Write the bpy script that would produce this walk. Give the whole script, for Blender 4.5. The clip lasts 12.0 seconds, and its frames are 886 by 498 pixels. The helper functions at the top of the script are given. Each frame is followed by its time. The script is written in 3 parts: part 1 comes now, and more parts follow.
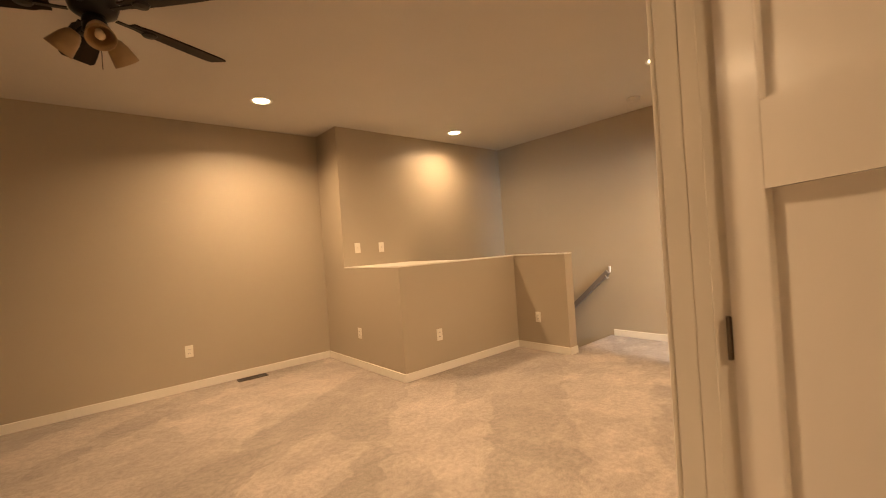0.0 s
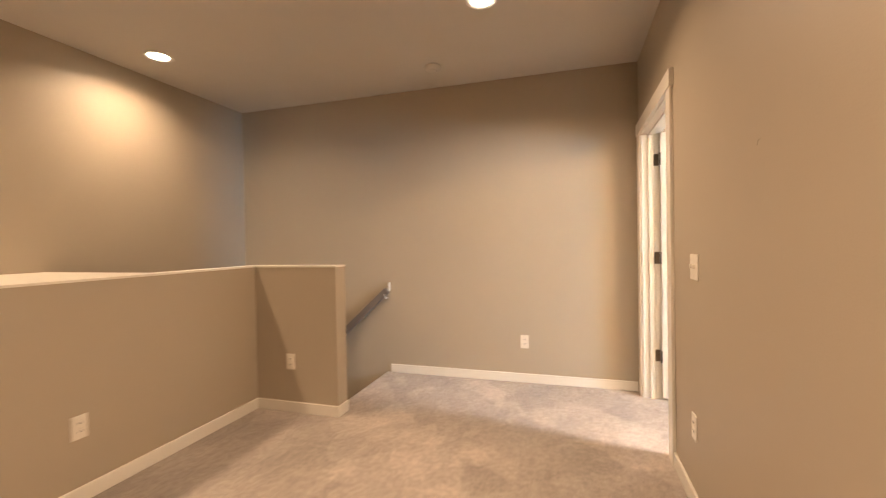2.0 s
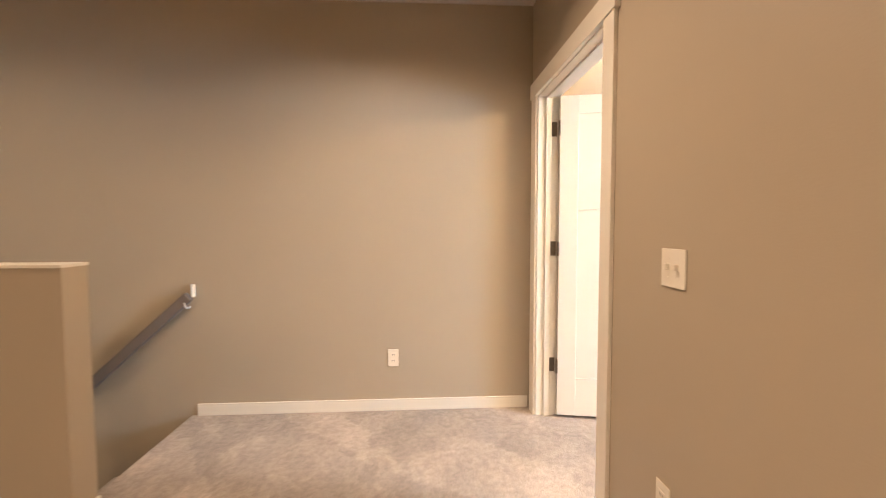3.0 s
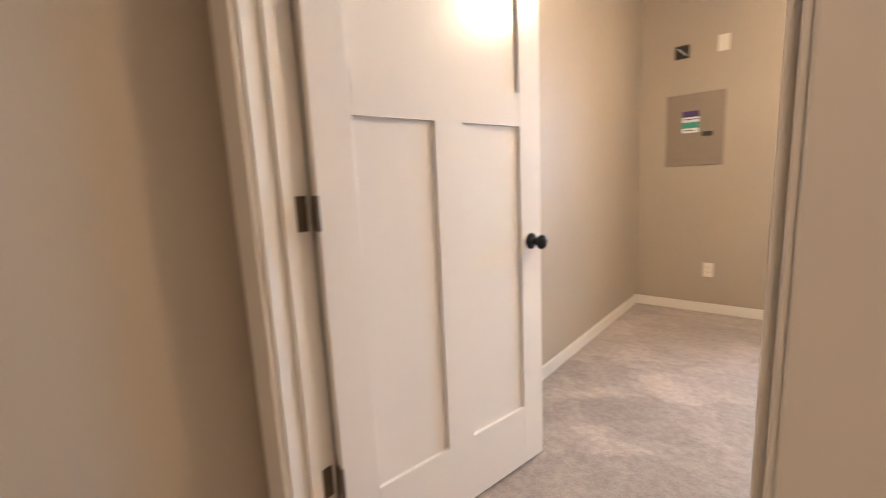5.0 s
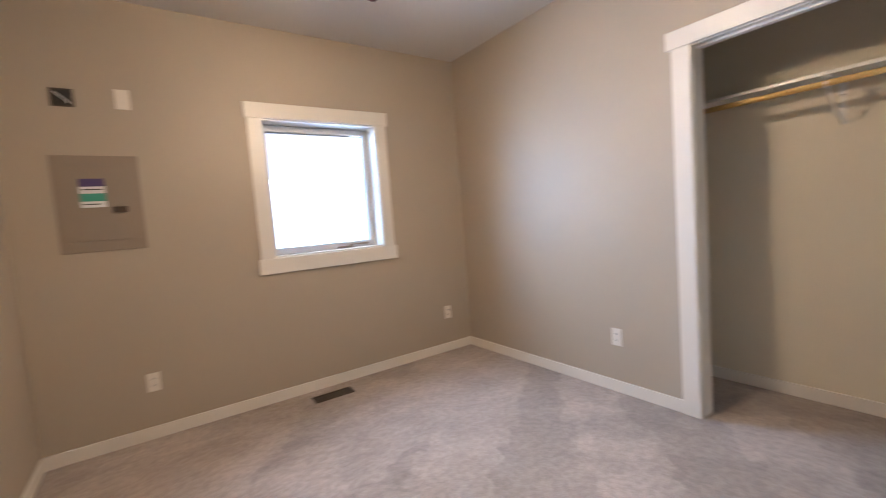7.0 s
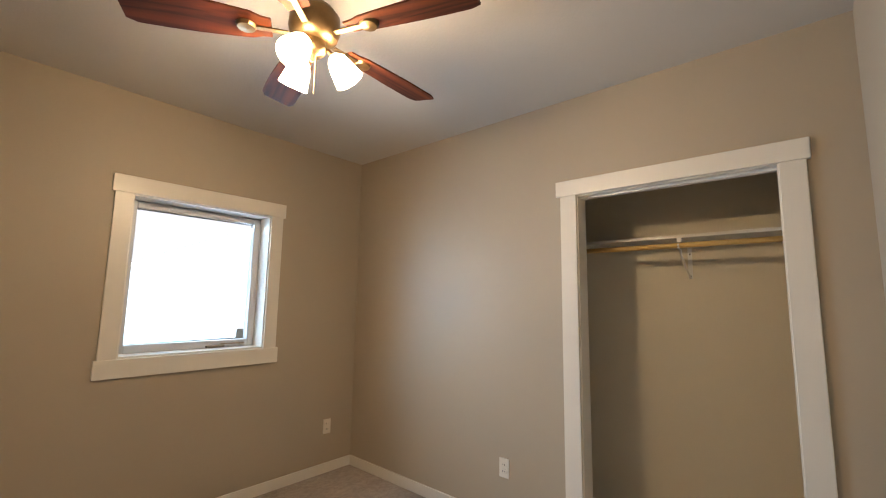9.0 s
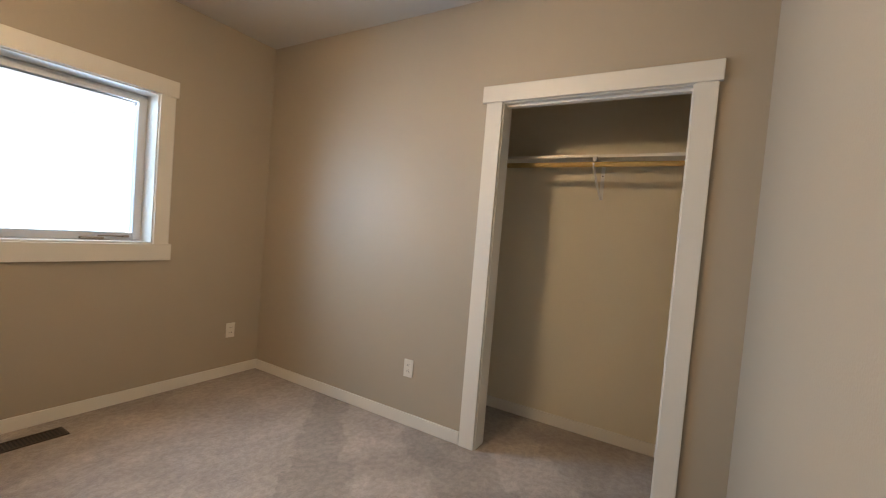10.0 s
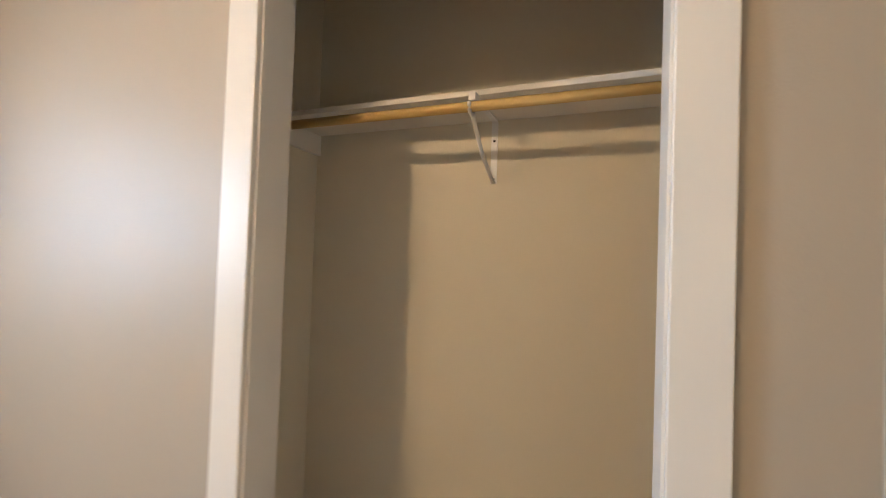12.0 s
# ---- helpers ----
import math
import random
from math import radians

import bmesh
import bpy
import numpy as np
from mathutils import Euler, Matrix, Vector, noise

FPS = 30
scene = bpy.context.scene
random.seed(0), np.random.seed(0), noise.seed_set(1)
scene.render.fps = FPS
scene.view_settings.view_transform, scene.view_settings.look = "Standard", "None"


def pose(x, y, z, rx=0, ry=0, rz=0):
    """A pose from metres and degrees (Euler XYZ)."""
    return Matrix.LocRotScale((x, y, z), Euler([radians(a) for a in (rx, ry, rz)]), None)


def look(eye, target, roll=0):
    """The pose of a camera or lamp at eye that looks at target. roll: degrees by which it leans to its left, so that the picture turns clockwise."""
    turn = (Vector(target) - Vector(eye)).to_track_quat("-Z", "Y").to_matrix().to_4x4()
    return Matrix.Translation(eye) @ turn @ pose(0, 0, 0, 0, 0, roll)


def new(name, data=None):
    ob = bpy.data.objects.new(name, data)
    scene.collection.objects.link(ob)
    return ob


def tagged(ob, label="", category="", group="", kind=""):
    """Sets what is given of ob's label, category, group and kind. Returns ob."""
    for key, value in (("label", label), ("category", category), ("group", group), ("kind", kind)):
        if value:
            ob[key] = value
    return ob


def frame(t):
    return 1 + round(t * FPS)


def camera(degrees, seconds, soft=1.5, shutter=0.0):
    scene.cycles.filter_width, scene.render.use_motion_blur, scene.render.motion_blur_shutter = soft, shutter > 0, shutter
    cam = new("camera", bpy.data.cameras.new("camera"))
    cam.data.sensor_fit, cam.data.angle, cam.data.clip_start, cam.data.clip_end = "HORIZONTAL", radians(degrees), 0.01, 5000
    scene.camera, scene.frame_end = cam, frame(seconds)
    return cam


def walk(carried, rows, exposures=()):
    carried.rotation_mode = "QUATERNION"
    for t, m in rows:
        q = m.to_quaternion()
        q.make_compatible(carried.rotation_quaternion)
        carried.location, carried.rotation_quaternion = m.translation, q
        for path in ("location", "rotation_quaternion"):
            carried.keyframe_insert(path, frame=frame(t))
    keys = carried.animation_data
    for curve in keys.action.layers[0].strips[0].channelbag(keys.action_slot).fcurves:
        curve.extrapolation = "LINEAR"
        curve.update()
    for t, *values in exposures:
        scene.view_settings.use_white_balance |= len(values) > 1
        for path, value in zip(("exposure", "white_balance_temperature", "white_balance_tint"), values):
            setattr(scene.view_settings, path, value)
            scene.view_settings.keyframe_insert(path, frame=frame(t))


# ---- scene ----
cam = camera(93.2, 12.0, soft=1.0, shutter=0.4)
PATH = [
    (0, (-4.919, -0.389, 1.225), (-3.614, 1.126, 1.218), -3.9),
    (0.5, (-4.774, -0.23, 1.222), (-3.449, 1.268, 1.23), -2.9),
    (1, (-4.432, 0.031, 1.217), (-3.087, 1.511, 1.176), 0.3),
    (1.5, (-4.089, 0.316, 1.23), (-2.409, 1.398, 1.144), -1.1),
    (2, (-3.69, 0.532, 1.225), (-1.776, 1.114, 1.198), -1.0),
    (2.5, (-3.214, 0.667, 1.234), (-1.24, 0.981, 1.187), 0.9),
    (3, (-2.762, 0.755, 1.223), (-0.768, 0.637, 1.118), -0.1),
    (3.2, (-2.55, 0.737, 1.204), (-0.559, 0.599, 1.064), 1.4),
    (4.8, (-1.187, 0.55, 1.15), (0.256, -0.804, 0.859), -1.3),
    (5, (-1.094, 0.475, 1.146), (0.186, -1.03, 0.835), -2.7),
    (5.5, (-0.857, 0.283, 1.181), (-0.343, -1.626, 0.88), -5.0),
    (6, (-0.77, 0.06, 1.187), (-0.651, -1.926, 0.989), -5.1),
    (6.5, (-0.728, -0.154, 1.198), (-1.086, -2.115, 1.034), -1.2),
    (7, (-0.659, -0.267, 1.233), (-1.792, -1.909, 1.085), -4.4),
    (7.5, (-0.686, -0.284, 1.25), (-2.144, -1.646, 1.114), -3.5),
    (7.7, (-0.671, -0.299, 1.271), (-2.133, -1.662, 1.184), -2.7),
    (9.3, (-0.745, -0.346, 1.412), (-2.26, -1.624, 1.685), 1.6),
    (9.5, (-0.762, -0.338, 1.378), (-2.343, -1.556, 1.513), 2.3),
    (10, (-0.853, -0.336, 1.27), (-2.567, -1.363, 1.191), 4.7),
    (10.5, (-1.109, -0.415, 1.281), (-2.841, -1.413, 1.219), 0.2),
    (11, (-1.45, -0.511, 1.224), (-3.246, -1.381, 1.094), -3.1),
    (11.5, (-1.812, -0.606, 1.224), (-3.729, -1.172, 1.166), -4.6),
    (12, (-2.265, -0.509, 1.289), (-4.129, -1.232, 1.333), 2.0),
]
EXPOSURES = [(0.0, 0.04, 7700, 12), (1.0, 0.2, 6800, 12), (2.0, 0.03, 6450, 12), (3.2, -0.05, 6200, 12), (5.0, -1.03, 5900, 15), (6.5, -1.7, 5500, 18),
             (7.7, -1.6, 5800, 14), (9.3, -2.24, 6450, 11), (10.5, -2.08, 6300, 12), (11.0, -1.88, 6250, 13), (12.0, -1.54, 6300, 13)]
walk(cam, [(t, look(eye, target, roll)) for t, eye, target, roll in PATH], EXPOSURES)

# ---- plan, metres ----
CEIL = 2.655
FAR = 0.0            # loft far wall, faces -x
LEFT2 = -0.03        # bedroom wall behind the door, faces -x
BACK = 3.875         # wall over the stairs, faces -y
LEFT = 4.382          # loft long wall, faces -y
CHASE = -2.712        # where the long wall steps forward
WIN = -3.424          # bedroom window wall, faces +y
CLO = -3.086          # bedroom closet wall, faces +x
CLO_BACK = -3.745
THICK = 0.12
HALF = 1.08          # top of the half wall
D2L, D2R = -0.14, -1.087     # bedroom doorway between its jambs
D1L, D1R = -5.48, -3.907     # doorway the walk begins in
DOOR_H = 2.035

# ---- world and lights ----
world = bpy.data.worlds.new("sky")
scene.world = world
world.use_nodes = True
wn = world.node_tree.nodes
sky = wn.new("ShaderNodeTexSky")
sky.sky_type, sky.sun_disc = "NISHITA", False
sky.sun_elevation, sky.sun_rotation = radians(40), radians(20)
world.node_tree.links.new(sky.outputs[0], wn["Background"].inputs[0])
wn["Background"].inputs[1].default_value = 0.12

sun = new("sun", bpy.data.lights.new("sun", "SUN"))
sun.data.energy, sun.data.angle, sun.data.color = 2.0, radians(0.5), (1.0, 0.95, 0.88)
sun.matrix_world = look((0, 20, 20), (0, 0, 0))


def area_light(name, loc, target, size, energy, color, spread=180, shape="DISK", size_y=None):
    d = bpy.data.lights.new(name, "AREA")
    d.shape, d.size, d.energy, d.color, d.spread = shape, size, energy, color, radians(spread)
    if size_y:
        d.size_y = size_y
    ob = new(name, d)
    ob.matrix_world = look(loc, target)
    return ob


WARM = (1.0, 0.71, 0.46)
DOWNLIGHTS = [(-3.623, 3.48, 40.0), (-1.294, 3.45, 17.0), (-1.237, 1.014, 27.0), (-3.623, 1.014, 38.0)]
for lx, ly, watts in DOWNLIGHTS:
    area_light("downlight_lamp", (lx, ly, CEIL - 0.02), (lx, ly + 0.0001, 0), 0.12, watts, WARM, 150)
# unseen fill lamp added on the den ceiling, behind the start of the walk
area_light("den_fill_lamp", (-5.6, -1.9, CEIL - 0.09), (-5.6, -1.8999, 0), 0.3, 60.0, WARM, 180)
# daylight of the sky in the bedroom window
area_light("window_daylight", (-1.808, WIN - 0.225, 1.53), (-1.93, WIN + 1.0, 1.25), 0.8, 122.0, (0.52, 0.75, 1.0), 124, "RECTANGLE", 0.9)

# ---- materials ----


def material(name, color, rough=0.5, metal=0.0, vary=0.06, scale=3.0, grain=0.0, grain_scale=200.0, bump=0.0, bump_scale=200.0, spec=0.5):
    m = bpy.data.materials.new(name)
    m.use_nodes = True
    n, l = m.node_tree.nodes, m.node_tree.links
    b = n["Principled BSDF"]
    b.inputs["Roughness"].default_value, b.inputs["Metallic"].default_value = rough, metal
    b.inputs["Specular IOR Level"].default_value = spec
    tc = n.new("ShaderNodeTexCoord")
    big = n.new("ShaderNodeTexNoise")
    big.inputs["Scale"].default_value, big.inputs["Detail"].default_value = scale, 4
    l.new(tc.outputs["Object"], big.inputs["Vector"])
    fine = n.new("ShaderNodeTexNoise")
    fine.inputs["Scale"].default_value, fine.inputs["Detail"].default_value = grain_scale, 3
    l.new(tc.outputs["Object"], fine.inputs["Vector"])
    mix = n.new("ShaderNodeMath")
    mix.operation = "MULTIPLY_ADD"
    l.new(big.outputs["Fac"], mix.inputs[0])
    mix.inputs[1].default_value = 2 * vary
    mix.inputs[2].default_value = 1 - vary
    mix2 = n.new("ShaderNodeMath")
    mix2.operation = "MULTIPLY_ADD"
    l.new(fine.outputs["Fac"], mix2.inputs[0])
    mix2.inputs[1].default_value = 2 * grain
    l.new(mix.outputs[0], mix2.inputs[2])
    sub = n.new("ShaderNodeMath")
    sub.operation = "SUBTRACT"
    l.new(mix2.outputs[0], sub.inputs[0])
    sub.inputs[1].default_value = grain
    hsv = n.new("ShaderNodeHueSaturation")
    hsv.inputs["Color"].default_value = (*color, 1)
    l.new(sub.outputs[0], hsv.inputs["Value"])
    l.new(hsv.outputs[0], b.inputs["Base Color"])
    if bump:
        bn = n.new("ShaderNodeTexNoise")
        bn.inputs["Scale"].default_value, bn.inputs["Detail"].default_value = bump_scale, 4
        l.new(tc.outputs["Object"], bn.inputs["Vector"])
        bp = n.new("ShaderNodeBump")
        bp.inputs["Strength"].default_value, bp.inputs["Distance"].default_value = bump, 0.004
        l.new(bn.outputs["Fac"], bp.inputs["Height"])
        l.new(bp.outputs[0], b.inputs["Normal"])
    return m


def glowing(name, color, strength):
    m = bpy.data.materials.new(name)
    m.use_nodes = True
    b = m.node_tree.nodes["Principled BSDF"]
    b.inputs["Base Color"].default_value = (*color, 1)
    b.inputs["Emission Color"].default_value = (*color, 1)
    b.inputs["Emission Strength"].default_value = strength
    return m


def carpet_material():
    m = bpy.data.materials.new("carpet")
    m.use_nodes = True
    n, l = m.node_tree.nodes, m.node_tree.links
    b = n["Principled BSDF"]
    b.inputs["Roughness"].default_value = 0.95
    b.inputs["Specular IOR Level"].default_value = 0.1
    b.inputs["Sheen Weight"].default_value = 0.25
    tc = n.new("ShaderNodeTexCoord")

    def noise_node(scale, detail, stretch=(1, 1, 1), turn=0.0, rough=0.55, distort=0.0):
        mp = n.new("ShaderNodeMapping")
        mp.inputs["Scale"].default_value = stretch
        mp.inputs["Rotation"].default_value = (0, 0, radians(turn))
        l.new(tc.outputs["Object"], mp.inputs["Vector"])
        t = n.new("ShaderNodeTexNoise")
        t.inputs["Scale"].default_value, t.inputs["Detail"].default_value = scale, detail
        t.inputs["Roughness"].default_value, t.inputs["Distortion"].default_value = rough, distort
        l.new(mp.outputs[0], t.inputs["Vector"])
        return t.outputs["Fac"]

    def ramp(fac, a, c, pa, pc):
        r = n.new("ShaderNodeMapRange")
        r.inputs["From Min"].default_value, r.inputs["From Max"].default_value = pa, pc
        r.inputs["To Min"].default_value, r.inputs["To Max"].default_value = a, c
        r.interpolation_type = "SMOOTHSTEP"
        l.new(fac, r.inputs["Value"])
        return r.outputs[0]

    def times(a, c):
        k = n.new("ShaderNodeMath")
        k.operation = "MULTIPLY"
        l.new(a, k.inputs[0])
        l.new(c, k.inputs[1])
        return k.outputs[0]

    # pile brushed one way or the other by the vacuum, thin brushed strokes, footprints, tufts
    lay = ramp(noise_node(1.5, 3, (0.9, 1.7, 1), -18, 0.55, 0.35), 0.94, 1.05, 0.44, 0.56)
    stroke = ramp(noise_node(1.0, 2, (1.6, 7.0, 1), 24, 0.4, 0.6), 1.0, 1.07, 0.56, 0.68)
    scuff = ramp(noise_node(5.0, 5, distort=0.8, rough=0.55), 0.94, 1.05, 0.36, 0.64)
    tuft = ramp(noise_node(150.0, 3), 0.84, 1.12, 0.3, 0.7)
    clump = ramp(noise_node(30.0, 4, rough=0.65), 0.87, 1.08, 0.35, 0.64)
    # wedge-shaped vacuum passes, each with the pile laid its own way
    def passes(size, turn, lo, hi):
        wob = n.new("ShaderNodeTexNoise")
        wob.inputs["Scale"].default_value, wob.inputs["Detail"].default_value = 6.0, 4
        l.new(tc.outputs["Object"], wob.inputs["Vector"])
        add = n.new("ShaderNodeMixRGB")
        add.blend_type = "LINEAR_LIGHT"
        add.inputs[0].default_value = 0.16
        l.new(tc.outputs["Object"], add.inputs[1])
        l.new(wob.outputs["Color"], add.inputs[2])
        mp = n.new("ShaderNodeMapping")
        mp.vector_type = "TEXTURE"
        mp.inputs["Scale"].default_value = (*size, 50.0)
        mp.inputs["Rotation"].default_value = (0, 0, radians(turn))
        l.new(add.outputs[0], mp.inputs["Vector"])
        vo = n.new("ShaderNodeTexVoronoi")
        vo.feature = "SMOOTH_F1"
        vo.inputs["Scale"].default_value, vo.inputs["Smoothness"].default_value = 1.0, 0.22
        l.new(mp.outputs[0], vo.inputs["Vector"])
        sep = n.new("ShaderNodeSeparateColor")
        l.new(vo.outputs["Color"], sep.inputs[0])
        return ramp(sep.outputs[0], lo, hi, 0.38, 0.62)

    vac = times(passes((1.5, 0.36), 38, 0.90, 1.085), passes((1.2, 0.30), -52, 0.94, 1.045))
    v = times(times(times(lay, stroke), scuff), times(times(tuft, clump), vac))
    hsv = n.new("ShaderNodeHueSaturation")
    hsv.inputs["Color"].default_value = (0.395, 0.335, 0.29, 1)
    l.new(v, hsv.inputs["Value"])
    l.new(hsv.outputs[0], b.inputs["Base Color"])
    bp = n.new("ShaderNodeBump")
    bp.inputs["Strength"].default_value, bp.inputs["Distance"].default_value = 0.4, 0.009
    l.new(times(tuft, clump), bp.inputs["Height"])
    l.new(bp.outputs[0], b.inputs["Normal"])
    return m


def wood_material(name, dark, light, rough, axis=0):
    m = bpy.data.materials.new(name)
    m.use_nodes = True
    n, l = m.node_tree.nodes, m.node_tree.links
    b = n["Principled BSDF"]
    b.inputs["Roughness"].default_value = rough
    b.inputs["Specular IOR Level"].default_value = 0.15
    tc = n.new("ShaderNodeTexCoord")
    mp = n.new("ShaderNodeMapping")
    s = [30.0, 30.0, 30.0]
    s[axis] = 2.0
    mp.inputs["Scale"].default_value = s
    l.new(tc.outputs["Object"], mp.inputs["Vector"])
    t = n.new("ShaderNodeTexNoise")
    t.inputs["Scale"].default_value, t.inputs["Detail"].default_value, t.inputs["Distortion"].default_value = 1.0, 6, 0.8
    l.new(mp.outputs[0], t.inputs["Vector"])
    r = n.new("ShaderNodeValToRGB")
    r.color_ramp.elements[0].position, r.color_ramp.elements[1].position = 0.35, 0.68
    r.color_ramp.elements[0].color, r.color_ramp.elements[1].color = (*dark, 1), (*light, 1)
    l.new(t.outputs["Fac"], r.inputs[0])
    l.new(r.outputs[0], b.inputs["Base Color"])
    return m


WALL = material("greige_wall_paint", (0.428, 0.364, 0.277), 0.5, vary=0.03, scale=2.0, bump=0.12, bump_scale=160, spec=0.45)
# wall paint lightened in the closet: fan light put into the colour
CLOSETWALL_LIT = material("brightened_closet_wall_paint", (0.72, 0.65, 0.505), 0.55, vary=0.03, scale=2.0, bump=0.12, bump_scale=160, spec=0.3)
CEILING = material("white_ceiling_paint", (0.60, 0.565, 0.52), 0.8, vary=0.03, scale=2.5, bump=0.3, bump_scale=70, spec=0.2)
TRIM = material("off_white_trim_paint", (0.78, 0.735, 0.655), 0.32, vary=0.02, scale=4, bump=0.05, bump_scale=60)
DOORPAINT = material("white_door_paint", (0.80, 0.755, 0.69), 0.22, vary=0.02, scale=3, bump=0.04, bump_scale=40)
PLATE = material("ivory_plastic", (0.80, 0.75, 0.66), 0.35, vary=0.02)
DARKSLOT = material("dark_slot", (0.02, 0.018, 0.015), 0.6, vary=0.1)
BRONZE = material("oil_rubbed_bronze", (0.014, 0.01, 0.008), 0.4, metal=0.4, vary=0.2, scale=40)
BLACKMETAL = material("polished_black_metal", (0.02, 0.02, 0.024), 0.12, metal=0.6, vary=0.1, scale=30)
HINGEMETAL = material("aged_bronze_hinge", (0.16, 0.125, 0.09), 0.42, metal=0.8, vary=0.2, scale=60)
VENTMETAL = material("dark_brown_vent_metal", (0.06, 0.042, 0.03), 0.5, metal=0.3, vary=0.2, scale=30)
PANELPAINT = material("grey_beige_enamel", (0.27, 0.22, 0.168), 0.38, vary=0.04, scale=6)
VINYL = material("white_vinyl", (0.64, 0.65, 0.67), 0.35, vary=0.02)
METALRAIL = material("taupe_painted_wood_rail", (0.17, 0.145, 0.13), 0.4, vary=0.1, scale=20)
WIRE = material("white_painted_steel", (0.80, 0.78, 0.74), 0.35, vary=0.02)
CARPET = carpet_material()
FANWOOD = wood_material("cherry_fan_blade", (0.036, 0.008, 0.003), (0.11, 0.027, 0.008), 0.65)
FANDARK = wood_material("dark_walnut_fan_blade", (0.008, 0.0045, 0.003), (0.024, 0.012, 0.007), 0.55)
RODWOOD = wood_material("pine_closet_rod", (0.56, 0.37, 0.13), (0.72, 0.51, 0.22), 0.45, axis=1)
ANTIQUE = material("antique_brass", (0.20, 0.13, 0.06), 0.35, metal=0.9, vary=0.3, scale=30)
GLASS_ON = glowing("lit_frosted_glass", (1.0, 0.80, 0.52), 20.0)
SHADE_ON = glowing("lit_translucent_shade", (1.0, 0.725, 0.43), 430.0)
BULB_ON = glowing("lit_bulb", (1.0, 0.725, 0.43), 4500.0)
FROSTED = material("frosted_bulb_glass", (0.72, 0.60, 0.44), 0.4, vary=0.05)
GLASS_OFF = material("amber_frosted_glass", (0.36, 0.24, 0.125), 0.4, vary=0.2, scale=20)
LENS_ON = glowing("lit_lamp_lens", (1.0, 0.83, 0.58), 30.0)
DAYSKY = glowing("bright_overcast_sky", (0.93, 0.97, 1.0), 6.0)
PURPLE = material("purple_print", (0.06, 0.035, 0.14), 0.5)
GREEN = material("green_print", (0.05, 0.30, 0.22), 0.5)
PAPER = material("white_paper_sticker", (0.78, 0.78, 0.78), 0.5)

# ---- builders ----


def box(bm, x0, x1, y0, y1, z0, z1, bevel=0.0):
    geo = bmesh.ops.create_cube(bm, size=1.0)
    vs = geo["verts"]
    bmesh.ops.scale(bm, vec=(abs(x1 - x0), abs(y1 - y0), abs(z1 - z0)), verts=vs)
    bmesh.ops.translate(bm, vec=((x0 + x1) / 2, (y0 + y1) / 2, (z0 + z1) / 2), verts=vs)
    if bevel:
        es = list({e for v in vs for e in v.link_edges})
        bmesh.ops.bevel(bm, geom=es, offset=bevel, segments=2, profile=0.5, affect="EDGES")


def lathe(bm, profile, steps=24, axis="z", origin=(0, 0, 0)):
    rings = []
    for r, h in profile:
        ring = []
        for i in range(steps):
            a = 2 * math.pi * i / steps
            p = (r * math.cos(a), r * math.sin(a), h)
            if axis == "x":
                p = (p[2], p[0], p[1])
            elif axis == "y":
                p = (p[0], p[2], p[1])
            ring.append(bm.verts.new(Vector(p) + Vector(origin)))
        rings.append(ring)
    for a, b in zip(rings, rings[1:]):
        for i in range(steps):
            j = (i + 1) % steps
            bm.faces.new((a[i], a[j], b[j], b[i]))
    if profile[0][0] > 1e-4:
        bm.faces.new(rings[0])
    if profile[-1][0] > 1e-4:
        bm.faces.new(rings[-1])
    bmesh.ops.recalc_face_normals(bm, faces=bm.faces)


def tube(bm, points, radius, steps=10):
    pts = [Vector(p) for p in points]
    rings = []
    for i, p in enumerate(pts):
        d = (pts[min(i + 1, len(pts) - 1)] - pts[max(i - 1, 0)]).normalized()
        up = Vector((0, 0, 1)) if abs(d.z) < 0.9 else Vector((1, 0, 0))
        u = d.cross(up).normalized()
        v = d.cross(u)
        rings.append([bm.verts.new(p + radius * (math.cos(2 * math.pi * k / steps) * u + math.sin(2 * math.pi * k / steps) * v)) for k in range(steps)])
    for a, b in zip(rings, rings[1:]):
        for k in range(steps):
            j = (k + 1) % steps
            bm.faces.new((a[k], a[j], b[j], b[k]))
    bm.faces.new(rings[0])
    bm.faces.new(rings[-1])
    bmesh.ops.recalc_face_normals(bm, faces=bm.faces)


def mesh_object(name, bm, mat, smooth=False):
    me = bpy.data.meshes.new(name)
    bm.to_mesh(me)
    bm.free()
    me.materials.append(mat)
    if smooth:
        for p in me.polygons:
            p.use_smooth = True
    return new(name, me)


def part(name, bm, mat, parent, label="", smooth=False):
    ob = mesh_object(name, bm, mat, smooth)
    ob.parent = parent
    if label:
        ob["label"] = label
    return ob


def boxes_part(name, boxes, mat, parent, label="", bevel=0.0):
    bm = bmesh.new()
    for b in boxes:
        box(bm, *b, bevel=bevel)
    return part(name, bm, mat, parent, label)


def structure(name, boxes, mat, label, bevel=0.0, category=""):
    bm = bmesh.new()
    for b in boxes:
        box(bm, *b, bevel=bevel)
    return tagged(mesh_object(name, bm, mat), label, category or name.split("_")[0], "", "structure")


def thing(name, label, category, m=None, group="", kind=""):
    e = new(name)
    e.empty_display_size = 0.1
    if m is not None:
        e.matrix_world = m
    return tagged(e, label, category, group, kind)


